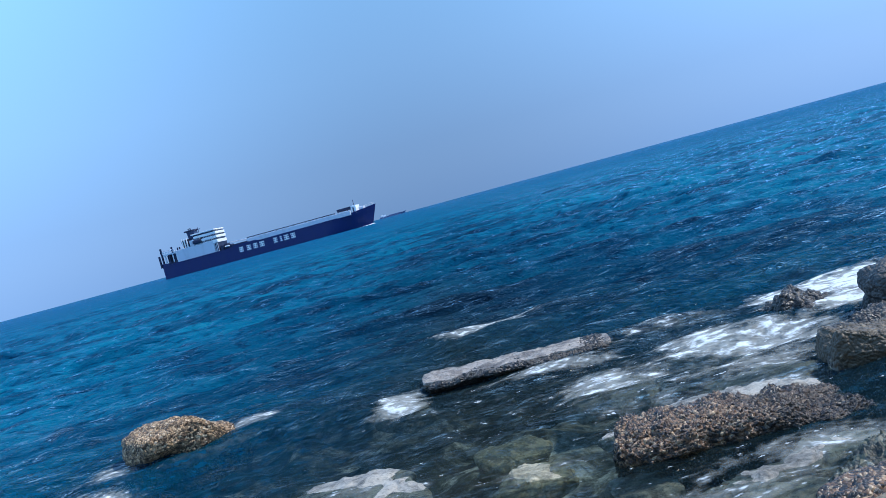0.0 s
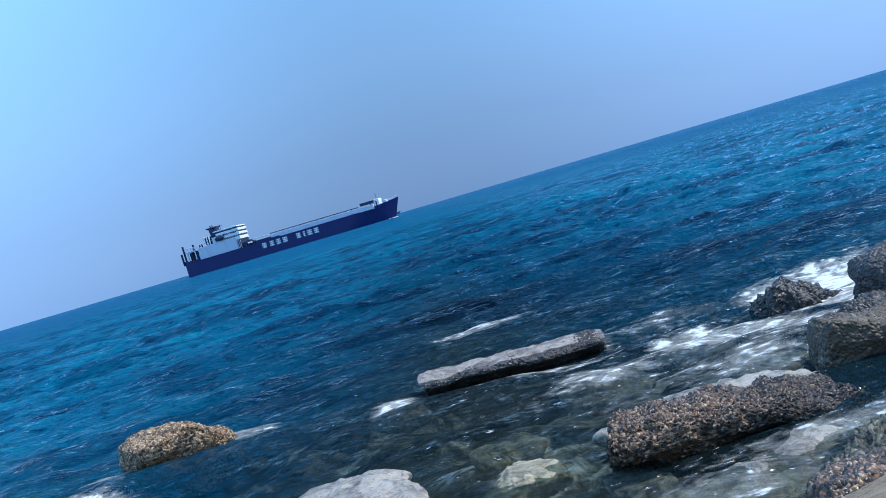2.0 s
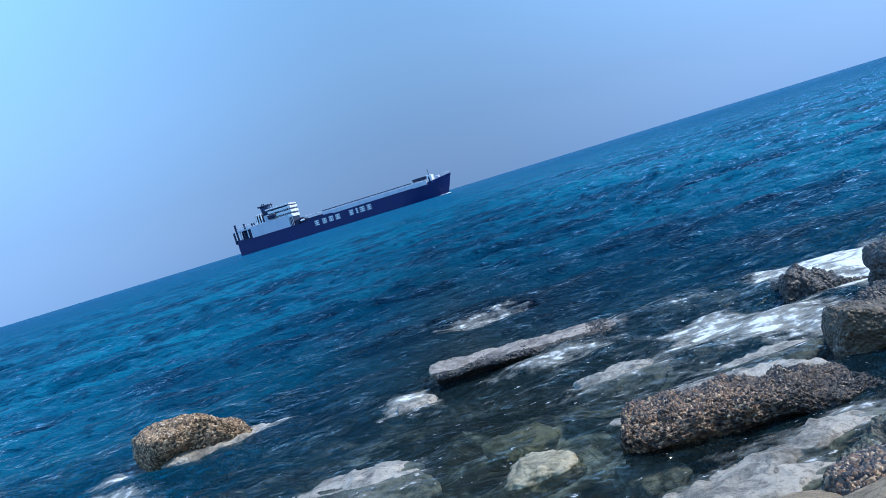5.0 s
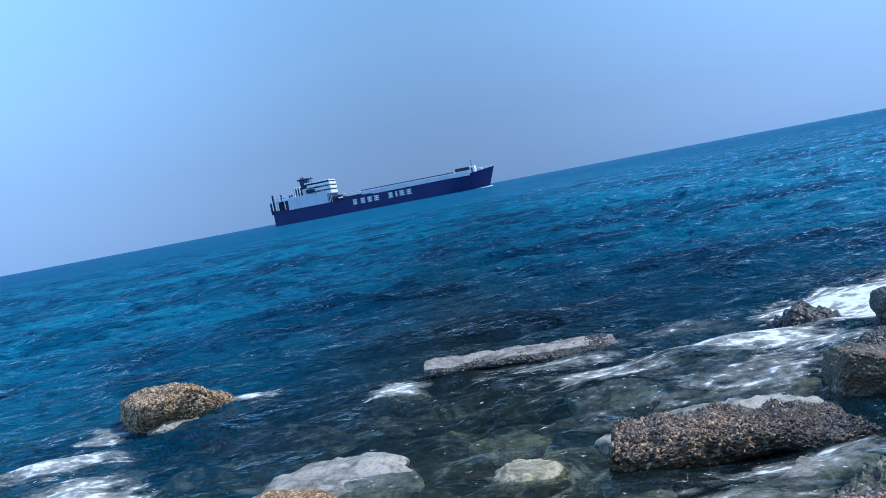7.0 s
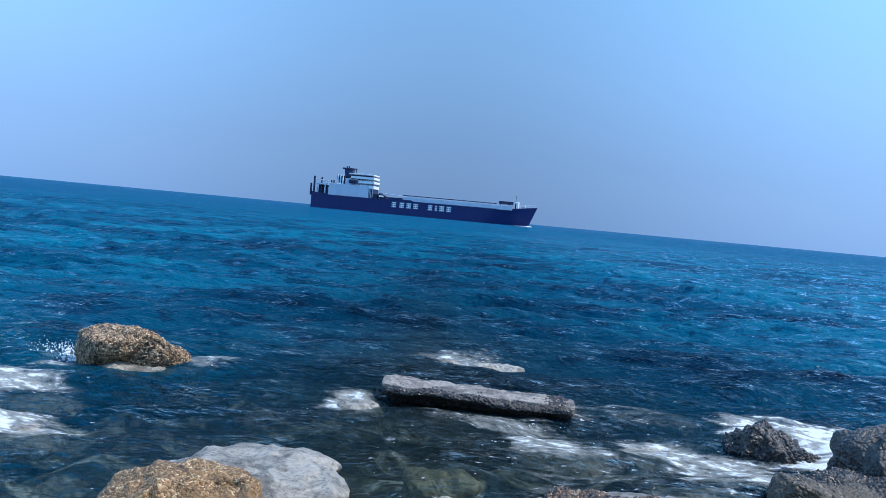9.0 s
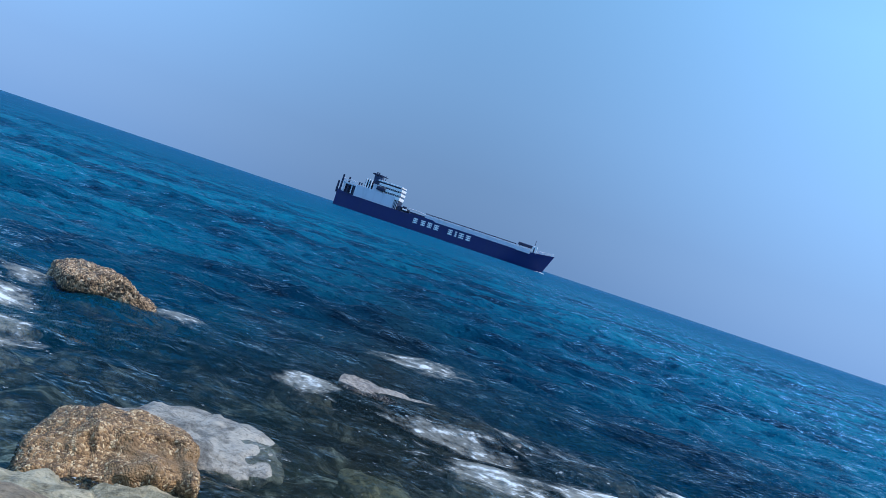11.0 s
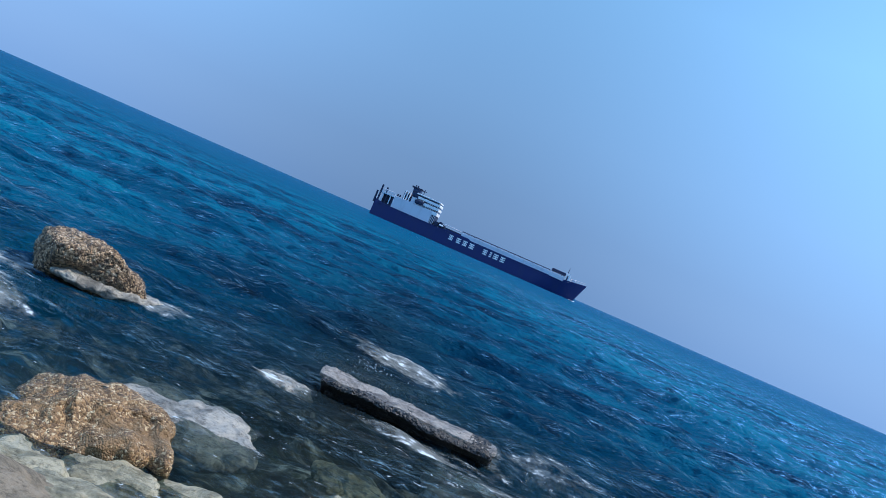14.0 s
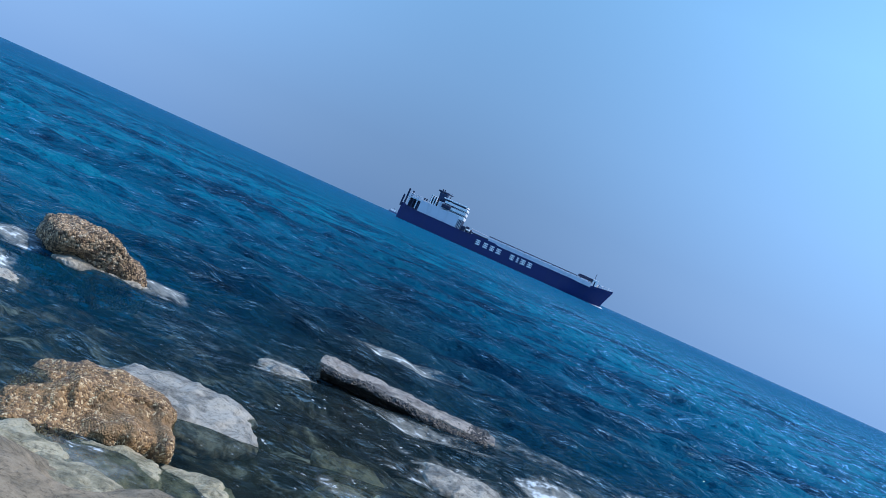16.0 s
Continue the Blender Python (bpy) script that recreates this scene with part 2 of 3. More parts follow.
def water_material():
    k = Mat("sea_water")
    where, c = k.place(), k.coord()
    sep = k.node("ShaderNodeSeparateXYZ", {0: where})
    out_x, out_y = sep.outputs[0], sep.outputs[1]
    # colour of the body of water: dark over weed and rock, turquoise farther out, blue at the horizon
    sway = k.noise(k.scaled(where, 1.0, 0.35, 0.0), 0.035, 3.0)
    # lighter to both sides; eastward this paints the sky's reflection into the colour
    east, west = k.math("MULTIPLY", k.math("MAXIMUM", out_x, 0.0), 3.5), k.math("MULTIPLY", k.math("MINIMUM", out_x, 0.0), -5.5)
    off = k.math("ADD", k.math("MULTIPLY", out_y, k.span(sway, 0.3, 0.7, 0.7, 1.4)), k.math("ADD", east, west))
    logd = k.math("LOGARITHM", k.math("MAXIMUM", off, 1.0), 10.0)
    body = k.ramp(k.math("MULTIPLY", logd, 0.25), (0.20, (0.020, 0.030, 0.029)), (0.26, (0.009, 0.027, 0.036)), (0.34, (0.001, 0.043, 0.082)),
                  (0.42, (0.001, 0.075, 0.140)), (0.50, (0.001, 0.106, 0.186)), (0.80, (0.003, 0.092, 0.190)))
    # broad dark and light reaches; wave shading painted as streaks riding with the water
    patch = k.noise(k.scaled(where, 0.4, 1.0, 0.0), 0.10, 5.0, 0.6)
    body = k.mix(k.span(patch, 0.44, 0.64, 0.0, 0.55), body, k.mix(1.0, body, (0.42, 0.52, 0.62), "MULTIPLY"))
    streak_fade = k.math("MULTIPLY", k.span(out_y, 30.0, 160.0, 1.0, 0.25), k.span(out_y, 7.0, 15.0, 0.4, 1.0))
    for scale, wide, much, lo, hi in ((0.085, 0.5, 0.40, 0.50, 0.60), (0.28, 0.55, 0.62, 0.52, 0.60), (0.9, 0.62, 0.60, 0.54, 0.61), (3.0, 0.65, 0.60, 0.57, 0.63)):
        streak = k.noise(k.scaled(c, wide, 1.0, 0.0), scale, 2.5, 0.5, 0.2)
        body = k.mix(k.math("MULTIPLY", k.span(streak, lo, hi, 0.0, much), streak_fade), body, k.mix(1.0, body, (0.20, 0.28, 0.40), "MULTIPLY"))
        body = k.mix(k.math("MULTIPLY", k.span(streak, 1.0 - lo, 1.0 - hi, 0.0, much), streak_fade), body, k.mix(1.0, body, (1.9, 1.26, 1.16), "MULTIPLY"))
    # ripples, finer than the mesh
    r1 = k.noise(k.scaled(c, 0.7, 1.0, 1.0), 2.6, 3.0, 0.62, 0.2)
    r2 = k.noise(k.scaled(c, 0.65, 1.0, 1.0), 8.0, 2.0, 0.62, 0.2)
    # glints painted as noise dashes in the reflection's strength, apart from the bumps
    glint_dashes = k.math("MULTIPLY", k.span(k.noise(k.scaled(c, 0.60, 1.0, 0.0), 7.5, 2.0, 0.5), 0.52, 0.64, 0.75, 1.9),
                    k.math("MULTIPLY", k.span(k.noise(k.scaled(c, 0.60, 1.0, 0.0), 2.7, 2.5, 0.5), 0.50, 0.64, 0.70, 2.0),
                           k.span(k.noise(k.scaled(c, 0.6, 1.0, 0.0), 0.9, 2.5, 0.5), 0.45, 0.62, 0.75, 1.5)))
    nrm = k.bump(r1, 0.45, 0.22)
    nrm = k.bump(r2, 1.0, 0.10, nrm)
    # where the water breaks: ragged reaches
    ragged = k.noise(k.scaled(where, 0.7, 1.0, 0.0), 2.2, 6.0, 0.7)
    fray = k.math("MULTIPLY", k.math("SUBTRACT", ragged, 0.5), 1.9)
    mask = None
    for x, y, rx, ry, white in WASH:
        d = k.node("ShaderNodeVectorMath", {0: where, 1: (x, y, 0)}, operation="SUBTRACT").outputs[0]
        d = k.node("ShaderNodeVectorMath", {0: k.scaled(d, 1 / rx, 1 / ry, 0)}, operation="LENGTH").outputs["Value"]
        v = k.span(k.math("ADD", d, fray), 0.10, 1.25, white, 0.0)
        mask = v if mask is None else k.math("MAXIMUM", mask, v)
    # milky water full of bubbles, and short dashes of foam that drift on it
    dash = k.noise(k.scaled(c, 0.60, 1.0, 0.0), 8.0, 3.0, 0.6, 0.1)
    cloud = k.noise(k.scaled(c, 0.7, 1.0, 0.0), 2.6, 6.0, 0.72)
    froth = k.math("ADD", k.math("MULTIPLY", k.math("SUBTRACT", dash, 0.5), 2.3), k.math("MULTIPLY", k.math("SUBTRACT", cloud, 0.5), 1.3))
    milk = k.math("MULTIPLY", k.span(k.math("ADD", mask, k.math("MULTIPLY", froth, 0.35)), 0.34, 0.90), 0.60)
    foam = k.span(k.math("ADD", mask, froth), 0.74, 1.12, 0.0, 0.82)
    foam = k.math("MULTIPLY", foam, k.span(mask, 0.05, 0.45))
    # white specks of bubbles, and of glints painted in the foam's colour
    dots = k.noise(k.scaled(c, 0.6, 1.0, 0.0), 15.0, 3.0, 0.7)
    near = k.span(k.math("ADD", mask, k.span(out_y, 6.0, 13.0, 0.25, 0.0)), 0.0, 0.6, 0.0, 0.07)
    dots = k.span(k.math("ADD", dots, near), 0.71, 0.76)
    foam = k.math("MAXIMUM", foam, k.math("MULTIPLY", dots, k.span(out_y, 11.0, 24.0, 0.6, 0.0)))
    # clear near the shore between the ripples, so that the stones below show
    clear = k.span(k.math("ADD", out_y, k.math("MULTIPLY", sway, 6.0)), 8.0, 18.0, 0.30, 1.0)
    clear = k.math("ADD", clear, k.span(dash, 0.52, 0.62, 0.0, 0.4), True)
    seen = k.node("ShaderNodeBsdfTransparent", {0: (0.74, 0.82, 0.78, 1)}).outputs[0]
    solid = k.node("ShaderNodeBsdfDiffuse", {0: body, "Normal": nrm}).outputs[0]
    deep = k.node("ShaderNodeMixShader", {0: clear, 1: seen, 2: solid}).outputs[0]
    # reflection tinted by hand: warm near shore, bluer farther out
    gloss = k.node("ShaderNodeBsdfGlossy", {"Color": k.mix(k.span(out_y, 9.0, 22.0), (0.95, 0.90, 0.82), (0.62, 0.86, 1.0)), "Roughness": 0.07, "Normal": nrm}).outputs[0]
    fres = k.node("ShaderNodeFresnel", {"IOR": 1.33, "Normal": nrm}).outputs[0]
    # stronger sheen of the sky painted in to the right, fading far out
    sky_sheen = k.math("MULTIPLY", k.span(out_x, 2.5, 16.0, 0.0, 0.40), k.span(out_y, 60.0, 300.0, 1.0, 0.3))
    shine = k.math("ADD", k.span(out_y, 7.0, 30.0, 0.30, 0.25), sky_sheen)
    wet = k.node("ShaderNodeMixShader", {0: k.math("MULTIPLY", k.math("MULTIPLY", fres, shine), glint_dashes, True), 1: deep, 2: gloss}).outputs[0]
    bubbles = k.node("ShaderNodeBsdfDiffuse", {0: (0.46, 0.46, 0.42, 1), "Normal": nrm}).outputs[0]
    wet = k.node("ShaderNodeMixShader", {0: milk, 1: wet, 2: bubbles}).outputs[0]
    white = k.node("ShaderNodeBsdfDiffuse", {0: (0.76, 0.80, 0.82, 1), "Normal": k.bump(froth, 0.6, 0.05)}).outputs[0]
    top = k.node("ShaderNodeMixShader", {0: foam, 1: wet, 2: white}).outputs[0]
    k.t.links.new(top, k.out.inputs[0])
    return k.m


WATER = water_material()


def spray_material():
    k = Mat("white_spray")
    c = k.coord()
    return k.principled(k.mix(k.noise(c, 9.0), (0.80, 0.84, 0.87), (0.88, 0.90, 0.92)), 0.35)


SPRAY = spray_material()
HULL_BLUE = paint("navy_hull_paint", (0.005, 0.014, 0.105), 0.45, 0.35)
SHIP_WHITE = paint("white_ship_paint", (0.62, 0.64, 0.70), 0.5, 0.3)
SHIP_CREAM = paint("bright_white_paint", (0.85, 0.85, 0.85), 0.5, 0.15)
SHIP_DARK = paint("dark_ship_steel", (0.012, 0.02, 0.06), 0.6, 0.3)
SHIP_GLASS = paint("dark_ship_windows", (0.01, 0.015, 0.04), 0.15, 0.1)
FUNNEL_BLUE = paint("funnel_blue_paint", (0.01, 0.03, 0.09), 0.5, 0.3)


# ---- building helpers ----
def finish(name, bm, material, parent=None, label="", smooth=False):
    me = bpy.data.meshes.new(name)
    bm.to_mesh(me)
    bm.free()
    for m in (material if isinstance(material, (list, tuple)) else (material,)):
        me.materials.append(m)
    if smooth:
        me.polygons.foreach_set("use_smooth", [True] * len(me.polygons))
    ob = new(name, me)
    if parent:
        ob.parent = parent
    if label:
        ob["label"] = label
    return ob


def part(name, bm, material, parent, label="", smooth=False):
    return finish(name, bm, material, parent, label, smooth)


def add_box(bm, x0, x1, y0, y1, z0, z1, bevel=0.0):
    v = bmesh.ops.create_cube(bm, size=1.0)["verts"]
    for p in v:
        p.co = Vector((x0 + (p.co.x + 0.5) * (x1 - x0), y0 + (p.co.y + 0.5) * (y1 - y0), z0 + (p.co.z + 0.5) * (z1 - z0)))
    if bevel:
        edges = list({e for p in v for e in p.link_edges})
        bmesh.ops.bevel(bm, geom=edges, offset=bevel, segments=2, profile=0.5, affect="EDGES")
    return bm


def box(x0, x1, y0, y1, z0, z1, bevel=0.0):
    return add_box(bmesh.new(), x0, x1, y0, y1, z0, z1, bevel)


def add_bar(bm, a, b, r, n=8):
    """A round bar from a to b."""
    a, b = Vector(a), Vector(b)
    m = Matrix.Translation((a + b) / 2) @ (b - a).to_track_quat("Z", "Y").to_matrix().to_4x4()
    bmesh.ops.create_cone(bm, cap_ends=True, segments=n, radius1=r, radius2=r, depth=(b - a).length, matrix=m)
    return bm


def bar(a, b, r, n=8):
    return add_bar(bmesh.new(), a, b, r, n)


# ---- rocks ----
def rock(name, label, material, at, size, turn=0.0, tip=(0, 0), round_=4.0, seed=0, cuts=36, rough=0.10, crust=0.012, cell=0.045, shape=None, lift=1.0):
    """A boulder: a rounded block, worn by noise at three scales and crusted with bumps."""
    bm = bmesh.new()
    bmesh.ops.create_cube(bm, size=2.0)
    bmesh.ops.subdivide_edges(bm, edges=bm.edges[:], cuts=cuts, use_grid_fill=True)
    sx, sy, sz = (s / 2 for s in size)
    mean = (sx * sy * sz) ** (1 / 3)
    off = Vector((seed * 7.31, seed * 3.17, seed * 5.73))
    for v in bm.verts:
        p = v.co
        n = (abs(p.x) ** round_ + abs(p.y) ** round_ + abs(p.z) ** round_) ** (1 / round_)
        u = p / n
        q = Vector((u.x * sx, u.y * sy, u.z * sz))
        if shape:
            q = shape(q, u)
        out = Vector((u.x / sx, u.y / sy, u.z / sz)).normalized()
        w = noise.noise_vector((q + off) * (0.9 / mean)) * mean * rough * 1.6
        d = noise.noise((q + off) * (2.2 / mean)) * mean * rough + noise.noise((q - off) * (6.0 / mean)) * mean * rough * 0.45
        if crust:
            f = noise.voronoi((q + off) / cell)[0]
            d += crust * (1.0 - 1.6 * f[0]) + crust * 0.7 * noise.noise((q + off) / (cell * 0.45))
        w += out * d
        w.z *= lift
        v.co = q + w
    ob = finish(name, bm, material, smooth=True)
    ob.matrix_world = pose(*at, tip[0], tip[1], turn)
    return tagged(ob, label, "rock")


# ---- sea, seabed and shore ----
def sea_sheet():
    """The sea's surface out to the horizon: crests that run towards the shore."""
    ys = list(np.arange(-2.0, 31.0, 0.075))
    while ys[-1] < 140:
        ys.append(ys[-1] * 1.007)
    while ys[-1] < 420:
        ys.append(ys[-1] * 1.014)
    while ys[-1] < 4950:
        ys.append(ys[-1] * 1.05)
    ys = np.array(ys)
    inner = np.linspace(-1, 1, 380)
    outer = np.array([1.15, 1.5, 2.2, 3.5, 6.0, 11.0, 20.0])
    us = np.concatenate([-outer[::-1], inner, outer])
    half = 0.72 * np.maximum(ys, 0) + 5.0
    X = np.clip(us[None, :] * half[:, None], -4950, 4950)
    Y = np.repeat(ys[:, None], len(us), 1)
    step = np.maximum(np.gradient(ys)[:, None], np.abs(np.gradient(X, axis=1)))
    rng = np.random.default_rng(5)
    Z = np.zeros_like(X)
    waves = [(rng.uniform(4.0, 8.0), 0.0045) for _ in range(7)] + [(rng.uniform(1.6, 4.0), 0.008) for _ in range(12)] + \
            [(rng.uniform(0.45, 1.6), 0.015) for _ in range(22)]
    wx = X + 0.5 * np.sin(Y * 0.31 + X * 0.13)
    for length, slope in waves:
        a = rng.normal(0.12, 0.42)
        kx, ky = math.sin(a) * 2 * math.pi / length, math.cos(a) * 2 * math.pi / length
        amp = slope * length * np.clip((length / step - 2.5) / 3.0, 0, 1)
        ph = kx * wx + ky * Y + rng.uniform(0, 6.28)
        env = 0.6 + 0.4 * np.sin(X * rng.uniform(0.05, 0.25) + Y * rng.uniform(0.03, 0.2) + rng.uniform(0, 6.28))
        s = np.sin(ph)
        Z += amp * env * (s + 0.28 * np.cos(2 * ph))
    Z *= np.clip((Y + 12) / 30, 0.45, 1.0) * (1.0 + 1.3 * np.clip((Y - 22) / 30, 0, 1))
    ny, nx = X.shape
    verts = np.stack([X, Y, Z], -1).reshape(-1, 3)
    i = np.arange(ny * nx).reshape(ny, nx)
    faces = np.stack([i[:-1, :-1], i[:-1, 1:], i[1:, 1:], i[1:, :-1]], -1).reshape(-1, 4)
    me = bpy.data.meshes.new("water")
    me.from_pydata(verts.tolist(), [], faces.tolist())
    me.polygons.foreach_set("use_smooth", [True] * len(me.polygons))
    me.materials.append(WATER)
    ob = new("water", me)
    return tagged(ob, "rippled blue sea, turquoise far out, darker and clear over rocks", "sea", kind="structure")


water = sea_sheet()


def shore_height(x, y):
    """The ground: a stony shore under the camera that falls below the water."""
    d = y - (3.75 + 0.35 * noise.noise(Vector((x * 0.5, 1.7, 0))) + 0.14 * abs(x - 0.4))
    z = 0.30 - 0.42 * max(d, 0) if d < 1.6 else -0.37 - 0.055 * (d - 1.6)
    if d < 0:
        z = 0.30 + min(0.9, -d * 0.05)
    bumps = 0.20 * noise.noise(Vector((x * 0.9, y * 0.9, 3.0))) + 0.16 * noise.noise(Vector((x * 2.3, y * 2.3, 9.0)))
    bumps += 0.12 * (0.5 - noise.voronoi(Vector((x * 1.6, y * 1.6, 5.0)))[0][0]) if d > 0.4 else 0.0
    return max(z, -6.0) + bumps * (1.0 if d > 0 else 0.5)


def ground_sheet():
    xs = np.concatenate([np.array([-4950, -1200, -300, -90, -40, -22]), np.arange(-14, 14.01, 0.14), np.array([22, 40, 90, 300, 1200, 4950])])
    ys = np.concatenate([np.array([-4950, -1200, -300, -90, -40, -18, -9, -4, -1]), np.arange(1, 17.01, 0.14), np.array([22, 30, 45, 80, 200, 1000, 4950])])
    verts = [(x, y, shore_height(x, y)) for y in ys for x in xs]
    n = len(xs)
    faces = [(j * n + i, j * n + i + 1, (j + 1) * n + i + 1, (j + 1) * n + i) for j in range(len(ys) - 1) for i in range(n - 1)]
    me = bpy.data.meshes.new("ground")
    me.from_pydata(verts, [], faces)
    me.polygons.foreach_set("use_smooth", [True] * len(me.polygons))
    me.materials.append(SEABED)
    me.materials.append(SHORE_STONE)
    mid = [sum(verts[v][2] for v in f) / 4 for f in faces]
    me.polygons.foreach_set("material_index", [1 if z > 0.06 else 0 for z in mid])
    return tagged(new("ground", me), "stony tan shore running down into a weedy seabed", "ground", kind="structure")


ground = ground_sheet()


# ---- rocks standing out of the water ----
def lower_right(q, u):
    q.z -= 0.34 * max(0.0, u.x - 0.15) * (q.z > 0)
    q.x += 0.10 * (0.5 - u.z) * (1 if u.x > 0 else 0.3)
    if u.y < 0:
        q.y += 0.14 * max(0.0, 0.4 - u.z)
    if u.x < 0:
        q.x += 0.16 * max(0.0, 0.4 - u.z)
    if u.y < 0 and u.x < -0.2:
        q.y += 0.50 * max(0.0, 0.55 - u.z) * min(1.0, (-0.2 - u.x) * 3)
    return q


def block_shape(q, u):
    q.z -= 0.12 * max(0.0, u.x - 0.3) * (q.z > 0)
    q.y *= 1.0 - 0.20 * max(0.0, u.x)
    if u.y < 0:
        q.y += 0.34 * max(0.0, 0.45 - u.z)
    return q


def overhang(q, u):
    """A slab whose front falls back under its lip, in uneven bites."""
    if u.y < 0:
        bite = 0.5 + 0.9 * noise.noise(Vector((q.x * 3.1, 4.0, 0.0)))
        q.y += (0.20 + 0.12 * bite) * max(0.0, 0.7 - u.z)
    return q


def ridge_shape(q, u):
    """A crest near one end, falling away in a long tail."""
    lean = u.x + 0.25
    q.z *= 1.0 - (0.75 * lean if lean > 0 else -0.9 * lean) if q.z > 0 else 1.0
    q.y *= 1.0 - 0.35 * abs(u.x)
    return q


def cap_shape(q, u):
    """A flat-topped block with a hollowed front under its rim."""
    if u.y < 0:
        q.y += 0.20 * max(0.0, 0.55 - u.z) * (1.0 - 0.5 * abs(u.x))
    q.z += 0.05 * noise.noise(Vector((q.x * 5.0, q.y * 5.0, 1.0))) * (q.z > 0)
    return q


def brown_shape(q, u):
    q.z *= 1.0 - 0.45 * max(0.0, -u.x - 0.30)
    q.x *= 1.0 - 0.10 * u.z
    if u.y < 0.2:
        fold = noise.noise(Vector((q.x * 4.0 + q.z * 2.0, 2.0, q.z * 2.4)))
        small = noise.noise(Vector((q.x * 13.0, 5.0, q.z * 9.0)))
        h = (u.z - 0.4) / 0.6
        step = min(1.0, max(0.0, (u.x + 0.10 + 0.25 * h) / 0.22))
        q.y += 0.06 * fold + 0.03 * small + 0.08 * step * step * (3 - 2 * step) * min(1.0, max(0.0, h * 2.5))
        # hollow in the upper face, over a spreading foot
        q.y += 0.08 * math.exp(-((u.x - 0.35) / 0.28) ** 2 - ((h - 0.65) / 0.35) ** 2)
        q.y -= 0.17 * max(0.0, min(1.0, 0.75 - h))
    return q


rock("barnacled_boulder", "tan barnacle-covered boulder standing out of the sea", TAN_CRUST, (-3.38, 10.60, -0.06), (1.22, 0.90, 0.84), 38, (0, 0),
     7.0, 3, 110, 0.10, 0.018, 0.028, lower_right)
rock("boulder_ledge", "pale wet ledge at the foot of the barnacled boulder", PALE_STONE, (-3.07, 10.46, -0.045), (1.36, 0.36, 0.14), 38, (0, 2),
     3.0, 12, 40, 0.16, 0.012, 0.07, None, 0.6)
rock("brown_boulder", "golden brown rough boulder at the water's edge", BROWN_CRUST, (-1.50, 5.86, -0.14), (1.08, 0.74, 0.68), 20, (-10, -4),
     8.0, 5, 110, 0.13, 0.009, 0.020, brown_shape)
rock("mussel_block", "long stone block crusted with rust-brown and black mussels", RUST_CRUST, (1.71, 6.00, -0.08), (1.64, 0.62, 0.47), -2, (6, 3),
     8.0, 7, 140, 0.14, 0.026, 0.030, block_shape)
slab = rock("flat_slab", "long flat pale slab with dark mussels on its side", MUSSEL_CRUST, (0.62, 9.96, -0.05), (2.04, 0.60, 0.30), -3, (0, 1.6),
            12.0, 9, 100, 0.07, 0.026, 0.036, overhang)
crown = rock("crown", "pale slab top", SLAB_STONE, (0.62, 10.03, 0.102), (2.12, 0.48, 0.055), -3, (2, 1.6),
             10.0, 10, 60, 0.07, 0.006, 0.05)
crown.parent, crown.matrix_parent_inverse = slab, pose(0.62, 9.96, -0.05, 0, 1.6, -3).inverted()
del crown["category"]
rock("wave_rock", "low black rock with waves breaking over it", MUSSEL_CRUST, (3.56, 9.08, -0.10), (1.02, 0.66, 0.62), -28, (0, 0),
     3.4, 11, 70, 0.18, 0.034, 0.06, ridge_shape)
rock("knobbed_boulder", "grey-brown knobbed boulder with a hollowed face", GREY_CRUST, (3.12, 6.76, -0.06), (0.84, 0.62, 0.62), -10, (0, 6),
     9.0, 13, 80, 0.10, 0.008, 0.04, cap_shape)
rock("mussel_slope", "grey mussel-covered rock between two boulders", MUSSEL_CRUST, (3.50, 7.42, -0.08), (0.95, 0.72, 0.44), 25, (0, -8),
     3.6, 15, 70, 0.14, 0.022, 0.036)
rock("dark_boulder", "tall dark grey boulder at the edge of the surf", DARK_CRUST, (4.30, 7.98, 0.0), (0.96, 0.84, 0.90), 5, (0, 0),
     6.0, 17, 60, 0.14, 0.014, 0.04)
rock("weedy_rock", "greenish mussel-covered rock sloping into the water", GREEN_CRUST, (2.14, 4.78, -0.18), (1.32, 0.50, 0.50), 37, (10, 0),
     3.6, 19, 70, 0.14, 0.026, 0.036)
rock("small_mussel_rock", "small rusty mussel-covered rock at the shore", RUST_CRUST, (1.86, 4.28, 0.04), (0.75, 0.34, 0.30), 20, (0, 0),
     3.6, 21, 30, 0.14, 0.012, 0.04)

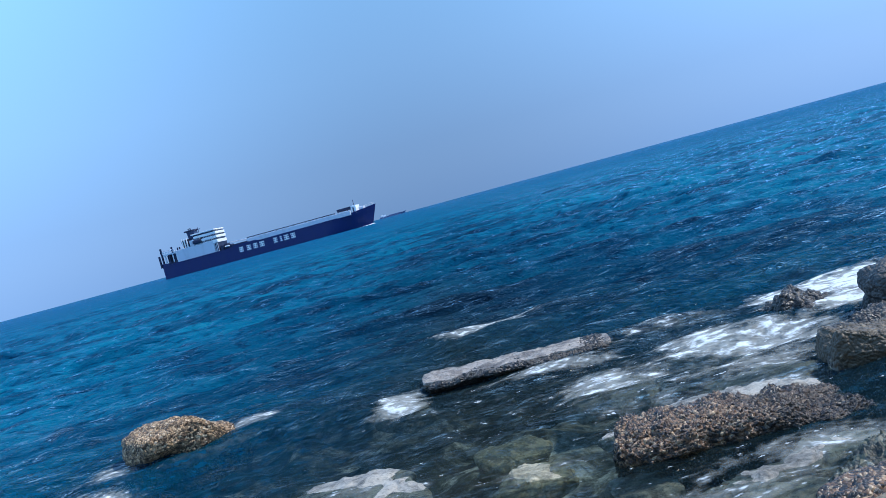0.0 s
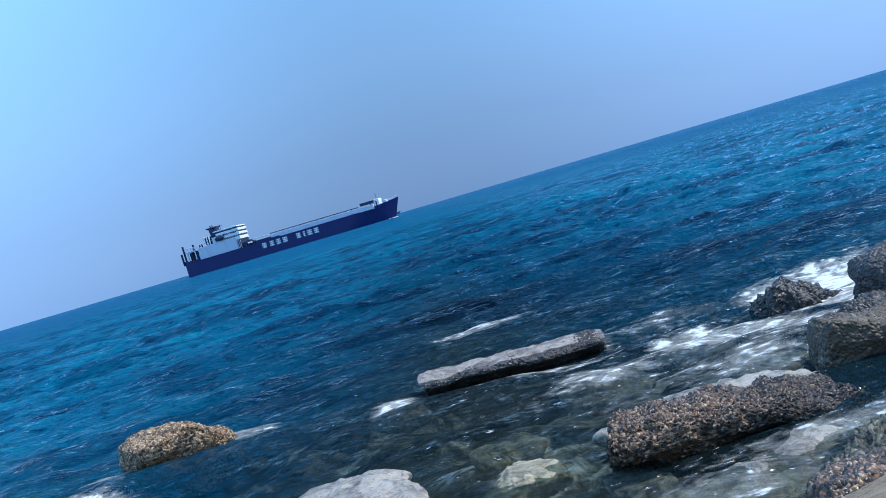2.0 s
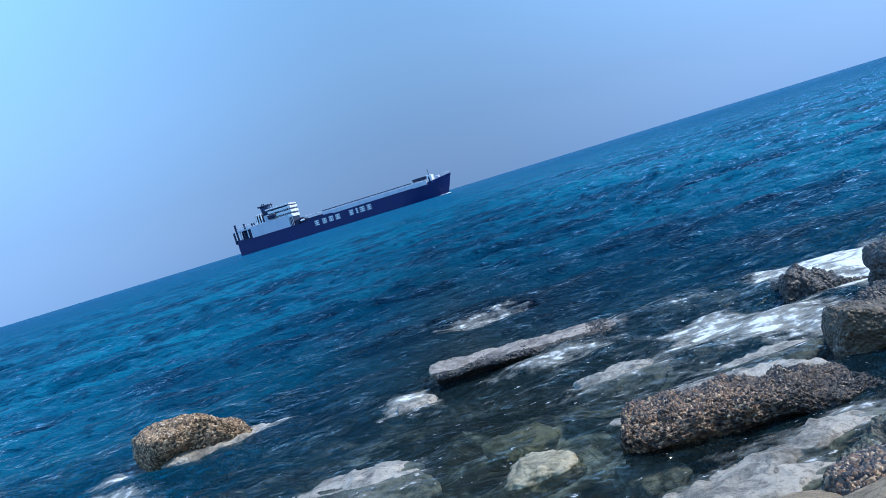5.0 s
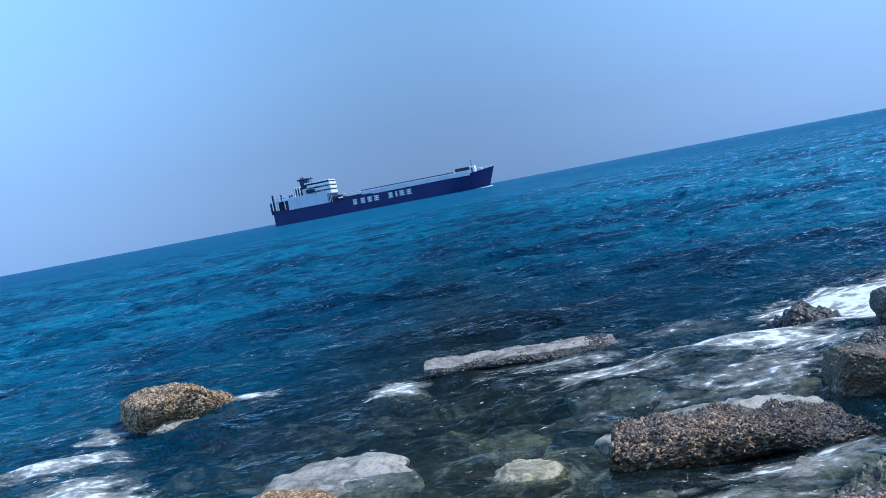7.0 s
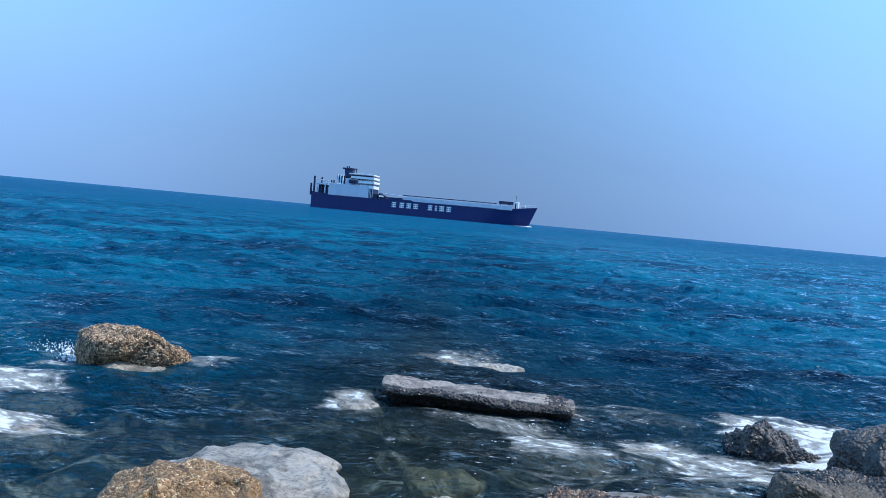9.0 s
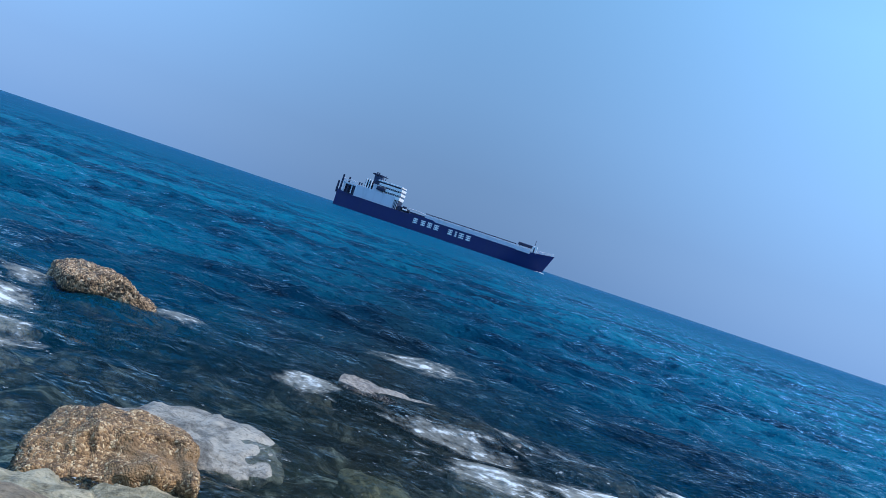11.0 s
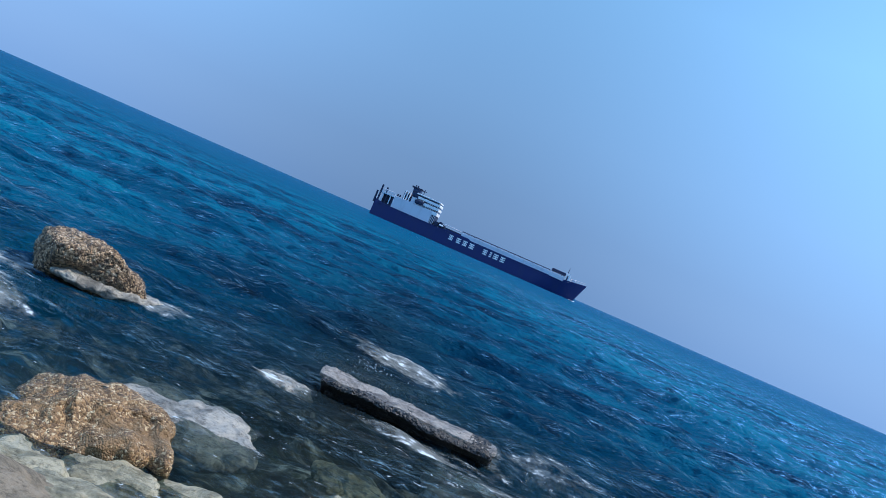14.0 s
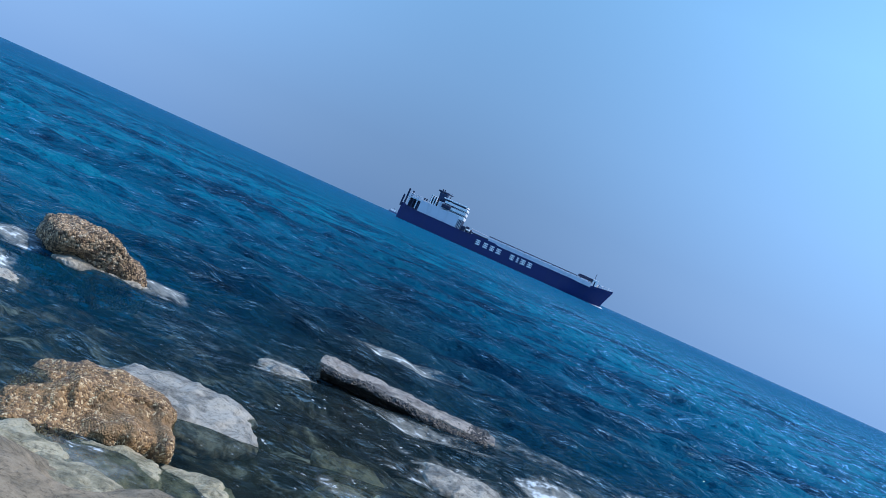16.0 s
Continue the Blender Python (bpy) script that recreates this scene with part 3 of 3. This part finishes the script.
# ---- pale stones awash ----
AWASH = "pale limestone slab awash just under the water"
BARE = "cream limestone ledge, wet and half out of the water"
for k, (name, mat, at, size, turn) in enumerate((
        ("ledge", PALE_STONE, (1.70, 6.50, 0.0), (1.66, 0.36, 0.22), -3),
        ("ledge", PALE_STONE, (1.76, 5.22, -0.10), (1.30, 0.34, 0.24), 26),
        ("ledge", PALE_STONE, (1.20, 4.92, -0.12), (1.30, 0.62, 0.24), 8),
        ("ledge", PALE_STONE, (-1.14, 6.74, -0.05), (1.20, 1.24, 0.24), 28),
        ("ledge", CREAM_STONE, (-1.66, 4.74, -0.09), (1.00, 0.80, 0.28), 15),
        ("ledge", CREAM_STONE, (-1.08, 5.18, -0.09), (0.62, 0.42, 0.26), 28),
        ("ledge", CREAM_STONE, (-1.10, 4.58, -0.06), (0.86, 0.52, 0.28), 5),
        ("ledge", CREAM_STONE, (-0.66, 5.34, -0.10), (0.60, 0.50, 0.22), 35),
        ("submerged_stone", PALE_STONE, (1.30, 8.32, -0.17), (0.80, 0.90, 0.22), -10),
        ("submerged_stone", PALE_STONE, (2.26, 8.66, -0.17), (0.66, 0.66, 0.22), 10),
        ("submerged_stone", CREAM_STONE, (0.27, 6.18, -0.06), (0.52, 0.50, 0.22), -8),
        ("submerged_stone", PALE_STONE, (0.92, 5.80, -0.19), (0.40, 0.60, 0.22), 20),
        ("submerged_stone", PALE_STONE, (-0.72, 9.62, -0.13), (0.46, 0.70, 0.22), 40),
        ("submerged_stone", PALE_STONE, (0.52, 13.5, -0.22), (1.80, 0.60, 0.22), 4),
        ("submerged_stone", PALE_STONE, (-3.95, 8.85, -0.22), (1.21, 0.54, 0.22), 12),
        ("submerged_stone", PALE_STONE, (-3.45, 7.65, -0.22), (0.88, 0.66, 0.22), 5),
        ("submerged_stone", CREAM_STONE, (0.20, 7.60, -0.25), (0.61, 0.60, 0.22), 5),
        ("submerged_stone", PALE_STONE, (2.45, 7.45, -0.17), (0.99, 0.60, 0.22), 20),
        ("submerged_stone", PALE_STONE, (2.75, 10.6, -0.17), (0.99, 0.48, 0.22), -8))):
    r = rock(name, BARE if mat == CREAM_STONE and name == "ledge" else AWASH, mat, at, size, turn, (0, 0), 3.0, 30 + k, 44, 0.24, 0.016, 0.09, None, 0.35)
    tagged(r, group="stones awash near the shore")


# ---- ships ----
def hull_mesh(x0, x1, rake, beam, tops, keel=-1.5, nu=60, nz=8):
    """A hull whose near side lies along y = 0; tops: height of the rail at fractions of its length."""
    bm = bmesh.new()
    fr, hs = zip(*tops)
    grid = []
    for side in (0, 1):
        rows = []
        for j in range(nz + 1):
            v = j / nz
            row = []
            for i in range(nu + 1):
                u = i / nu
                top = float(np.interp(u, fr, hs))
                z = keel + (top - keel) * v
                bow = x1 - rake * (1 - max(0.0, z) / hs[-1])
                x = x0 + (bow - x0) * u
                w = 1.0
                if u > 0.78:
                    s = (u - 0.78) / 0.22
                    w = 1.0 - s ** (1.5 + 0.9 * v)
                elif u < 0.06:
                    w = 0.90 + 0.10 * (u / 0.06)
                y = beam / 2 + (beam / 2) * w * (-1 if side == 0 else 1)
                row.append(bm.verts.new((x, y, z)))
            rows.append(row)
        grid.append(rows)
        for j in range(nz):
            for i in range(nu):
                q = (rows[j][i], rows[j][i + 1], rows[j + 1][i + 1], rows[j + 1][i])
                bm.faces.new(q if side == 0 else q[::-1])
    a, b = grid
    for i in range(nu):
        bm.faces.new((a[nz][i], a[nz][i + 1], b[nz][i + 1], b[nz][i]))
    for j in range(nz):
        bm.faces.new((b[j][0], a[j][0], a[j + 1][0], b[j + 1][0]))
    bmesh.ops.remove_doubles(bm, verts=bm.verts[:], dist=0.01)
    return bm


def cargo_ship():
    ship = tagged(new("cargo_ship"), "navy blue cargo ship with white deckhouse aft, under way", "ship")
    tops = ((0, 10.6), (0.05, 9.2), (0.33, 9.2), (0.34, 10.2), (0.46, 10.2), (0.465, 9.4), (0.83, 9.6), (0.9, 10.6), (1.0, 12.6))
    hull = part("hull", hull_mesh(-82.5, 68.6, 5.0, 22, tops), HULL_BLUE, ship, "navy blue painted hull", False)
    # white letter-sized marks on the hull
    for x, w in ((-27.2, 2.9), (-21.9, 3.0), (-17.3, 3.1), (-12.7, 3.3), (-2.9, 2.9), (1.8, 1.5), (4.6, 3.4), (9.5, 3.1)):
        bm = bmesh.new()
        for z in (4.7, 6.0, 7.3):
            add_box(bm, x, x + w, -0.12, 0.05, z, z + 0.75)
        add_box(bm, x + w * 0.38, x + w * 0.62, -0.12, 0.05, 5.45, 7.3)
        part("marking", bm, SHIP_CREAM, hull, "white painted mark")
    part("rubbing_strake", box(-80, 55, -0.25, 0.02, 8.55, 8.8), HULL_BLUE, hull)
    # white coaming along the cargo deck, with a dark rail on top
    part("coaming", box(-20.3, 52.3, 0.4, 21.6, 9.3, 12.3, 0.1), SHIP_WHITE, ship, "long white cargo deck coaming")
    for k in range(12):
        x = -18 + 6 * k
        part("stay", box(x, x + 0.25, 0.25, 0.45, 9.4, 12.3), SHIP_WHITE, ship)
    part("deck_pipe", box(-20.3, 42.0, 0.6, 1.1, 12.75, 13.25), SHIP_DARK, ship, "dark pipe along the deck")
    for k in range(16):
        part("pipe_post", box(-20 + 4.1 * k, -19.7 + 4.1 * k, 0.7, 1.0, 12.3, 12.75), SHIP_DARK, ship)
    # stepped section between house and cargo deck
    part("deck_step", box(-32, -20.6, 0.5, 21.5, 10.2, 11.0), SHIP_DARK, ship, "dark deck machinery base")
    for x0, x1, z1 in ((-40.2, -37.6, 12.4), (-37.0, -34.8, 13.1), (-34.2, -32.5, 11.9)):
        part("winch", box(x0, x1, 2, 8, 9.3, z1, 0.3), SHIP_DARK, ship, "dark deck winch")
    part("winch_drum", bar((-36.5, 1.2, 11.0), (-33.5, 1.2, 11.0), 0.5), SHIP_CREAM, ship, "white winch drum")
    part("boom", bar((-33.0, 3, 13.0), (-21.0, 3, 12.4), 0.22), SHIP_WHITE, ship, "white cargo boom lying along the deck")
    # deckhouse
    house = part("deckhouse", box(-71.3, -43.8, 1.2, 20.8, 9.0, 17.2, 0.2), SHIP_WHITE, ship, "white slab-sided deckhouse")
    part("house_front", box(-43.7, -40.9, 1.8, 20.2, 9.0, 15.2, 0.1), SHIP_DARK, house, "dark front of the house")
    for k in range(3):
        part("house_pillar", box(-43.4 + 1.0 * k, -43.1 + 1.0 * k, 1.4, 1.75, 9.2, 15.2), SHIP_WHITE, house)
    for k, (z0, z1, x0, x1, mat) in enumerate(((15.3, 17.4, -50.5, -40.6, SHIP_CREAM), (17.4, 18.6, -50.2, -41.2, SHIP_GLASS),
                                               (18.6, 20.3, -52.0, -40.5, SHIP_CREAM), (20.3, 21.4, -51.8, -41.2, SHIP_GLASS),
                                               (21.4, 23.0, -56.5, -40.6, SHIP_CREAM), (23.0, 24.0, -56.0, -41.6, SHIP_GLASS),
                                               (24.0, 24.8, -58.0, -41.0, SHIP_CREAM))):
        part("bridge_deck" if mat == SHIP_CREAM else "window_band", box(x0, x1, 1.4, 20.6, z0, z1, 0.12), mat, house,
             "bright white bridge deck" if mat == SHIP_CREAM else "dark band of windows")
    for k in range(7):
        x = -49.6 + 1.25 * k
        part("window_post", box(x, x + 0.28, 1.3, 1.5, 17.4, 21.4), SHIP_CREAM, house)
    # dark-painted block stands in for the shade in side openings; posts are added
    part("opening_block", box(-57.6, -51.4, 0.3, 2.6, 17.9, 20.6, 0.7), SHIP_DARK, house, "dark block in place of shaded openings")
    for x in (-57.0, -52.2):
        part("opening_post", bar((x, 0.9, 17.2), (x, 0.9, 21.4), 0.18), SHIP_WHITE, house)
    part("upper_house", box(-60.5, -50.6, 3, 19, 17.2, 21.2, 0.15), SHIP_WHITE, house)
    # solid dark block added where a dark lattice stands
    part("lattice_block", box(-66.5, -61.2, 4, 18, 17.2, 22.6, 0.15), SHIP_DARK, house, "dark block in place of a lattice")
    for x in (-65.6, -63.9, -62.2):
        part("ventilator", bar((x, 3.2, 17.2), (x, 3.2, 23.4), 0.45), SHIP_CREAM, house)
    for x in (-69.8, -68.2):
        part("ventilator", bar((x, 3.0, 17.2), (x, 3.0, 19.0), 0.5), SHIP_DARK, house)
    # funnel
    bm = bmesh.new()
    add_box(bm, -62.0, -56.4, 7.5, 14.5, 21.0, 28.0, 0.6)
    for v in bm.verts:
        v.co.x -= 0.12 * (v.co.z - 21)
    funnel = part("funnel", bm, FUNNEL_BLUE, ship, "dark blue funnel")
    part("funnel_cap", box(-64.0, -56.3, 7.0, 15.0, 27.3, 28.3, 0.2), SHIP_DARK, funnel)
    for x in (-61.6, -60.2):
        part("exhaust_pipe", bar((x, 11, 28), (x - 0.4, 11, 29.6), 0.4), SHIP_DARK, funnel)
    part("radar_mast", bar((-55.2, 11, 24.6), (-55.2, 11, 28.8), 0.22), SHIP_DARK, ship, "thin dark radar mast")
    part("radar_bar", box(-56.6, -53.8, 10.8, 11.2, 27.4, 27.8), SHIP_DARK, ship)
    # stern with its open ramp frame
    part("stern_deck", box(-82.0, -71.4, 1.0, 21.0, 9.2, 10.0), SHIP_DARK, ship)
    for y in (1.0, 20.2):
        part("ramp_post", box(-81.6, -80.5, y, y + 0.9, 9.5, 20.9), SHIP_DARK, ship, "dark ramp post")
    part("stern_post", box(-83.6, -82.6, 0.6, 1.8, 8.0, 16.0), SHIP_DARK, ship, "dark stern post")
    for k, x in enumerate((-79.4, -76.6, -74.0, -72.4)):
        part("stern_pillar", box(x, x + 0.75, 1.2, 2.0, 10.0, 15.6), SHIP_WHITE if k % 2 == 0 else SHIP_DARK, ship)
    part("stern_bulkhead", box(-79.0, -71.4, 5.0, 17, 10.0, 15.4), SHIP_DARK, ship)
    part("stern_roof", box(-80.4, -71.2, 1.0, 21.0, 15.6, 16.5, 0.1), SHIP_WHITE, ship, "white deck over the stern")
    for z in (17.6, 18.7):
        part("stern_rail", bar((-80.6, 1.2, z), (-71.3, 1.2, z), 0.16), SHIP_WHITE, ship)
    for k in range(5):
        part("rail_post", bar((-80.2 + 2.2 * k, 1.2, 16.5), (-80.2 + 2.2 * k, 1.2, 18.8), 0.12), SHIP_WHITE, ship)
    # foredeck
    part("fore_house", box(52.6, 56.2, 4, 18, 9.8, 15.2, 0.2), SHIP_CREAM, ship, "white foredeck house")
    part("fore_door", box(53.9, 54.7, 3.85, 4.0, 10.0, 14.0), SHIP_DARK, ship)
    part("fore_gantry", box(43.2, 52.8, 3, 19, 13.2, 15.0, 0.3), SHIP_DARK, ship, "dark gantry on the foredeck")
    for x in (44.0, 50.0):
        part("gantry_leg", box(x, x + 0.5, 3.2, 3.8, 12.3, 13.2), SHIP_DARK, ship)
    part("fore_mast", bar((54.0, 11, 15), (54.0, 11, 19.2), 0.16), SHIP_DARK, ship)
    part("windlass", box(57.5, 60.5, 7, 15, 10.8, 13.2, 0.3), SHIP_WHITE, ship)
    for z in (13.2, 14.0):
        part("bow_rail", bar((57.0, 6.5, z - 1.0), (67.8, 11, z), 0.08), SHIP_WHITE, ship)
    # white water at the bow and along the side
    rnd = random.Random(4)
    bm = bmesh.new()
    for k in range(60):
        s = rnd.random() ** 1.6
        r = 0.55 * (1 - 0.75 * s) + 0.12
        m = pose(64.5 - 9 * s + rnd.uniform(-1, 1), 8.0 - 8.6 * min(1, s * 4.0) + rnd.uniform(-0.6, 0.3), -0.5 + 0.4 * r * rnd.random())
        bmesh.ops.create_icosphere(bm, subdivisions=1, radius=r, matrix=m @ Matrix.Diagonal((1.7, 0.9, 0.75, 1)))
    part("bow_wave", bm, SPRAY, ship, "white water at the bow", True)
    return ship


ship = cargo_ship()


def far_vessel():
    v = tagged(new("distant_vessel"), "distant low vessel on the horizon", "ship")
    part("hull", hull_mesh(-45, 45, 6, 14, ((0, 5.0), (0.3, 4.6), (0.8, 5.0), (1.0, 7.0)), -1.0, 24, 3), FAR_GREY, v)
    part("deckhouse", box(-40, -24, 2, 12, 4.6, 10.5, 0.3), SHIP_CREAM, v, "white deckhouse")
    part("deck_cargo", box(-15, 30, 1.5, 12.5, 4.6, 6.6, 0.3), FAR_GREY, v)
    part("mast", bar((-30, 7, 10), (-30, 7, 15), 0.4), SHIP_DARK, v)
    v.matrix_world = pose(3000 * math.sin(radians(-1.5)), 3000 * math.cos(radians(-1.5)), 0, 0, 0, 4)
    return v


# grey of the far hull, with distance haze put into its colour
FAR_GREY = paint("haze_toned_grey", (0.10, 0.14, 0.26), 0.6, 0.2)
far_vessel()


# ---- spray thrown up by the waves ----
def splash(name, label, seed, wide, high, count):
    """A burst of white water: a dense low mass of fine drops that thins out upwards in jets."""
    rng = np.random.default_rng(seed)
    g = (1 + 5 ** 0.5) / 2
    ball = np.array([(-1, g, 0), (1, g, 0), (-1, -g, 0), (1, -g, 0), (0, -1, g), (0, 1, g), (0, -1, -g), (0, 1, -g),
                     (g, 0, -1), (g, 0, 1), (-g, 0, -1), (-g, 0, 1)]) / math.sqrt(1 + g * g)
    tris = np.array([(0, 11, 5), (0, 5, 1), (0, 1, 7), (0, 7, 10), (0, 10, 11), (1, 5, 9), (5, 11, 4), (11, 10, 2), (10, 7, 6), (7, 1, 8),
                     (3, 9, 4), (3, 4, 2), (3, 2, 6), (3, 6, 8), (3, 8, 9), (4, 9, 5), (2, 4, 11), (6, 2, 10), (8, 6, 7), (9, 8, 1)])
    jets = rng.normal(0, 0.42, 9) * wide
    tall = rng.uniform(0.35, 1.0, 9) * high
    verts, faces = [], []
    for k in range(count):
        j = rng.integers(0, 9)
        up = rng.random() ** 1.9
        r = (0.020 * (1 - up) ** 1.6 + 0.0035) * rng.uniform(0.5, 1.5)
        x = jets[j] * (1 + 0.35 * up) + rng.normal(0, 0.10 + 0.05 * up) * wide
        y = rng.normal(0, 0.13) * wide
        z = up * tall[j] + rng.normal(0, 0.015)
        faces.append(tris + 12 * k)
        verts.append(ball * r * rng.uniform(0.7, 1.5, 3) + (x, y, z))
    me = bpy.data.meshes.new(name)
    me.from_pydata(np.concatenate(verts).tolist(), [], np.concatenate(faces).tolist())
    me.polygons.foreach_set("use_smooth", [True] * len(me.polygons))
    me.materials.append(SPRAY)
    return tagged(new(name, me), label, "splash", kind="stuff")


surf_splash = splash("surf_splash", "white spray of a wave breaking behind the dark rock", 2, 0.62, 0.52, 5200)
surf_spray = splash("surf_spray", "thin drops of spray over the surf", 6, 0.5, 0.45, 900)
rock_splash = splash("rock_splash", "small white splash against the barnacled boulder", 8, 0.7, 0.36, 1500)

slab_splash = splash("slab_splash", "low splash of a wave over the flat slab", 12, 0.9, 0.22, 1500)


def motions():
    """All that moves: the sea runs ashore and heaves, the ship steams past, spray rises and falls."""
    rows = []
    for k in range(65):
        t = k * 0.25
        heave = 0.020 * math.sin(2 * math.pi * t / 3.4 + 0.6) + 0.012 * math.sin(2 * math.pi * t / 5.3)
        rows.append((t, pose(0.06 * t + 0.12 * math.sin(2 * math.pi * t / 3.4), 0.3 - 0.72 * t - 0.10 * math.cos(2 * math.pi * t / 3.4), heave)))
    walk(water, rows)
    az, psi, speed = radians(-1.544), radians(-7.15), 9.934
    start = Vector((600 * math.sin(az), 600 * math.cos(az), 0.2))
    way = Vector((math.cos(psi), math.sin(psi), 0)) * speed
    walk(ship, [(t, pose(*(start + way * (t - 8)), 0.25 * math.sin(t * 0.8), 0.12 * math.sin(t * 0.6), -7.15)) for t in range(0, 17)])

    def bursts(thing, x, y, low, tops):
        keys = [(0.0, low)]
        for t, z in tops:
            keys.append((t, z))
        keys.append((16.0, low))
        walk(thing, [(t, pose(x + 0.05 * math.sin(3 * t), y - 0.02 * t, z, 0, 0, 8 * math.sin(2 * t))) for t, z in keys])

    bursts(surf_splash, 4.35, 9.75, -0.75, [(0.3, -0.15), (0.6, -0.22), (0.95, -0.05), (1.2, -0.2), (1.5, -0.02), (1.8, -0.4), (2.1, -0.8), (2.4, -0.3), (2.8, -0.8),
                                              (5.4, -0.8), (5.8, -0.1), (6.1, -0.4), (6.5, -0.8), (7.9, -0.8), (8.2, -0.35), (8.6, -0.8), (9.2, -0.8), (9.5, -0.45), (10.0, -0.8)])
    bursts(surf_spray, 4.4, 9.7, -0.65, [(0.2, -0.02), (0.5, -0.05), (1.0, -0.10), (1.4, -0.10), (1.9, -0.65), (5.5, -0.65), (5.9, -0.05), (6.3, -0.65)])
    bursts(slab_splash, 0.1, 12.6, -0.45, [(0.4, -0.45), (5.6, -0.45), (6.0, -0.15), (6.4, -0.45), (13.0, -0.45), (13.5, -0.10), (14.0, -0.14), (14.4, -0.45)])
    bursts(rock_splash, -3.75, 10.95, -0.5, [(0.15, -0.3), (0.45, 0.22), (0.8, -0.05), (1.2, -0.45), (5.4, -0.5), (6.9, -0.5), (7.2, -0.2), (7.5, -0.5), (8.7, -0.5), (9.0, -0.1), (9.4, -0.5)])


motions()
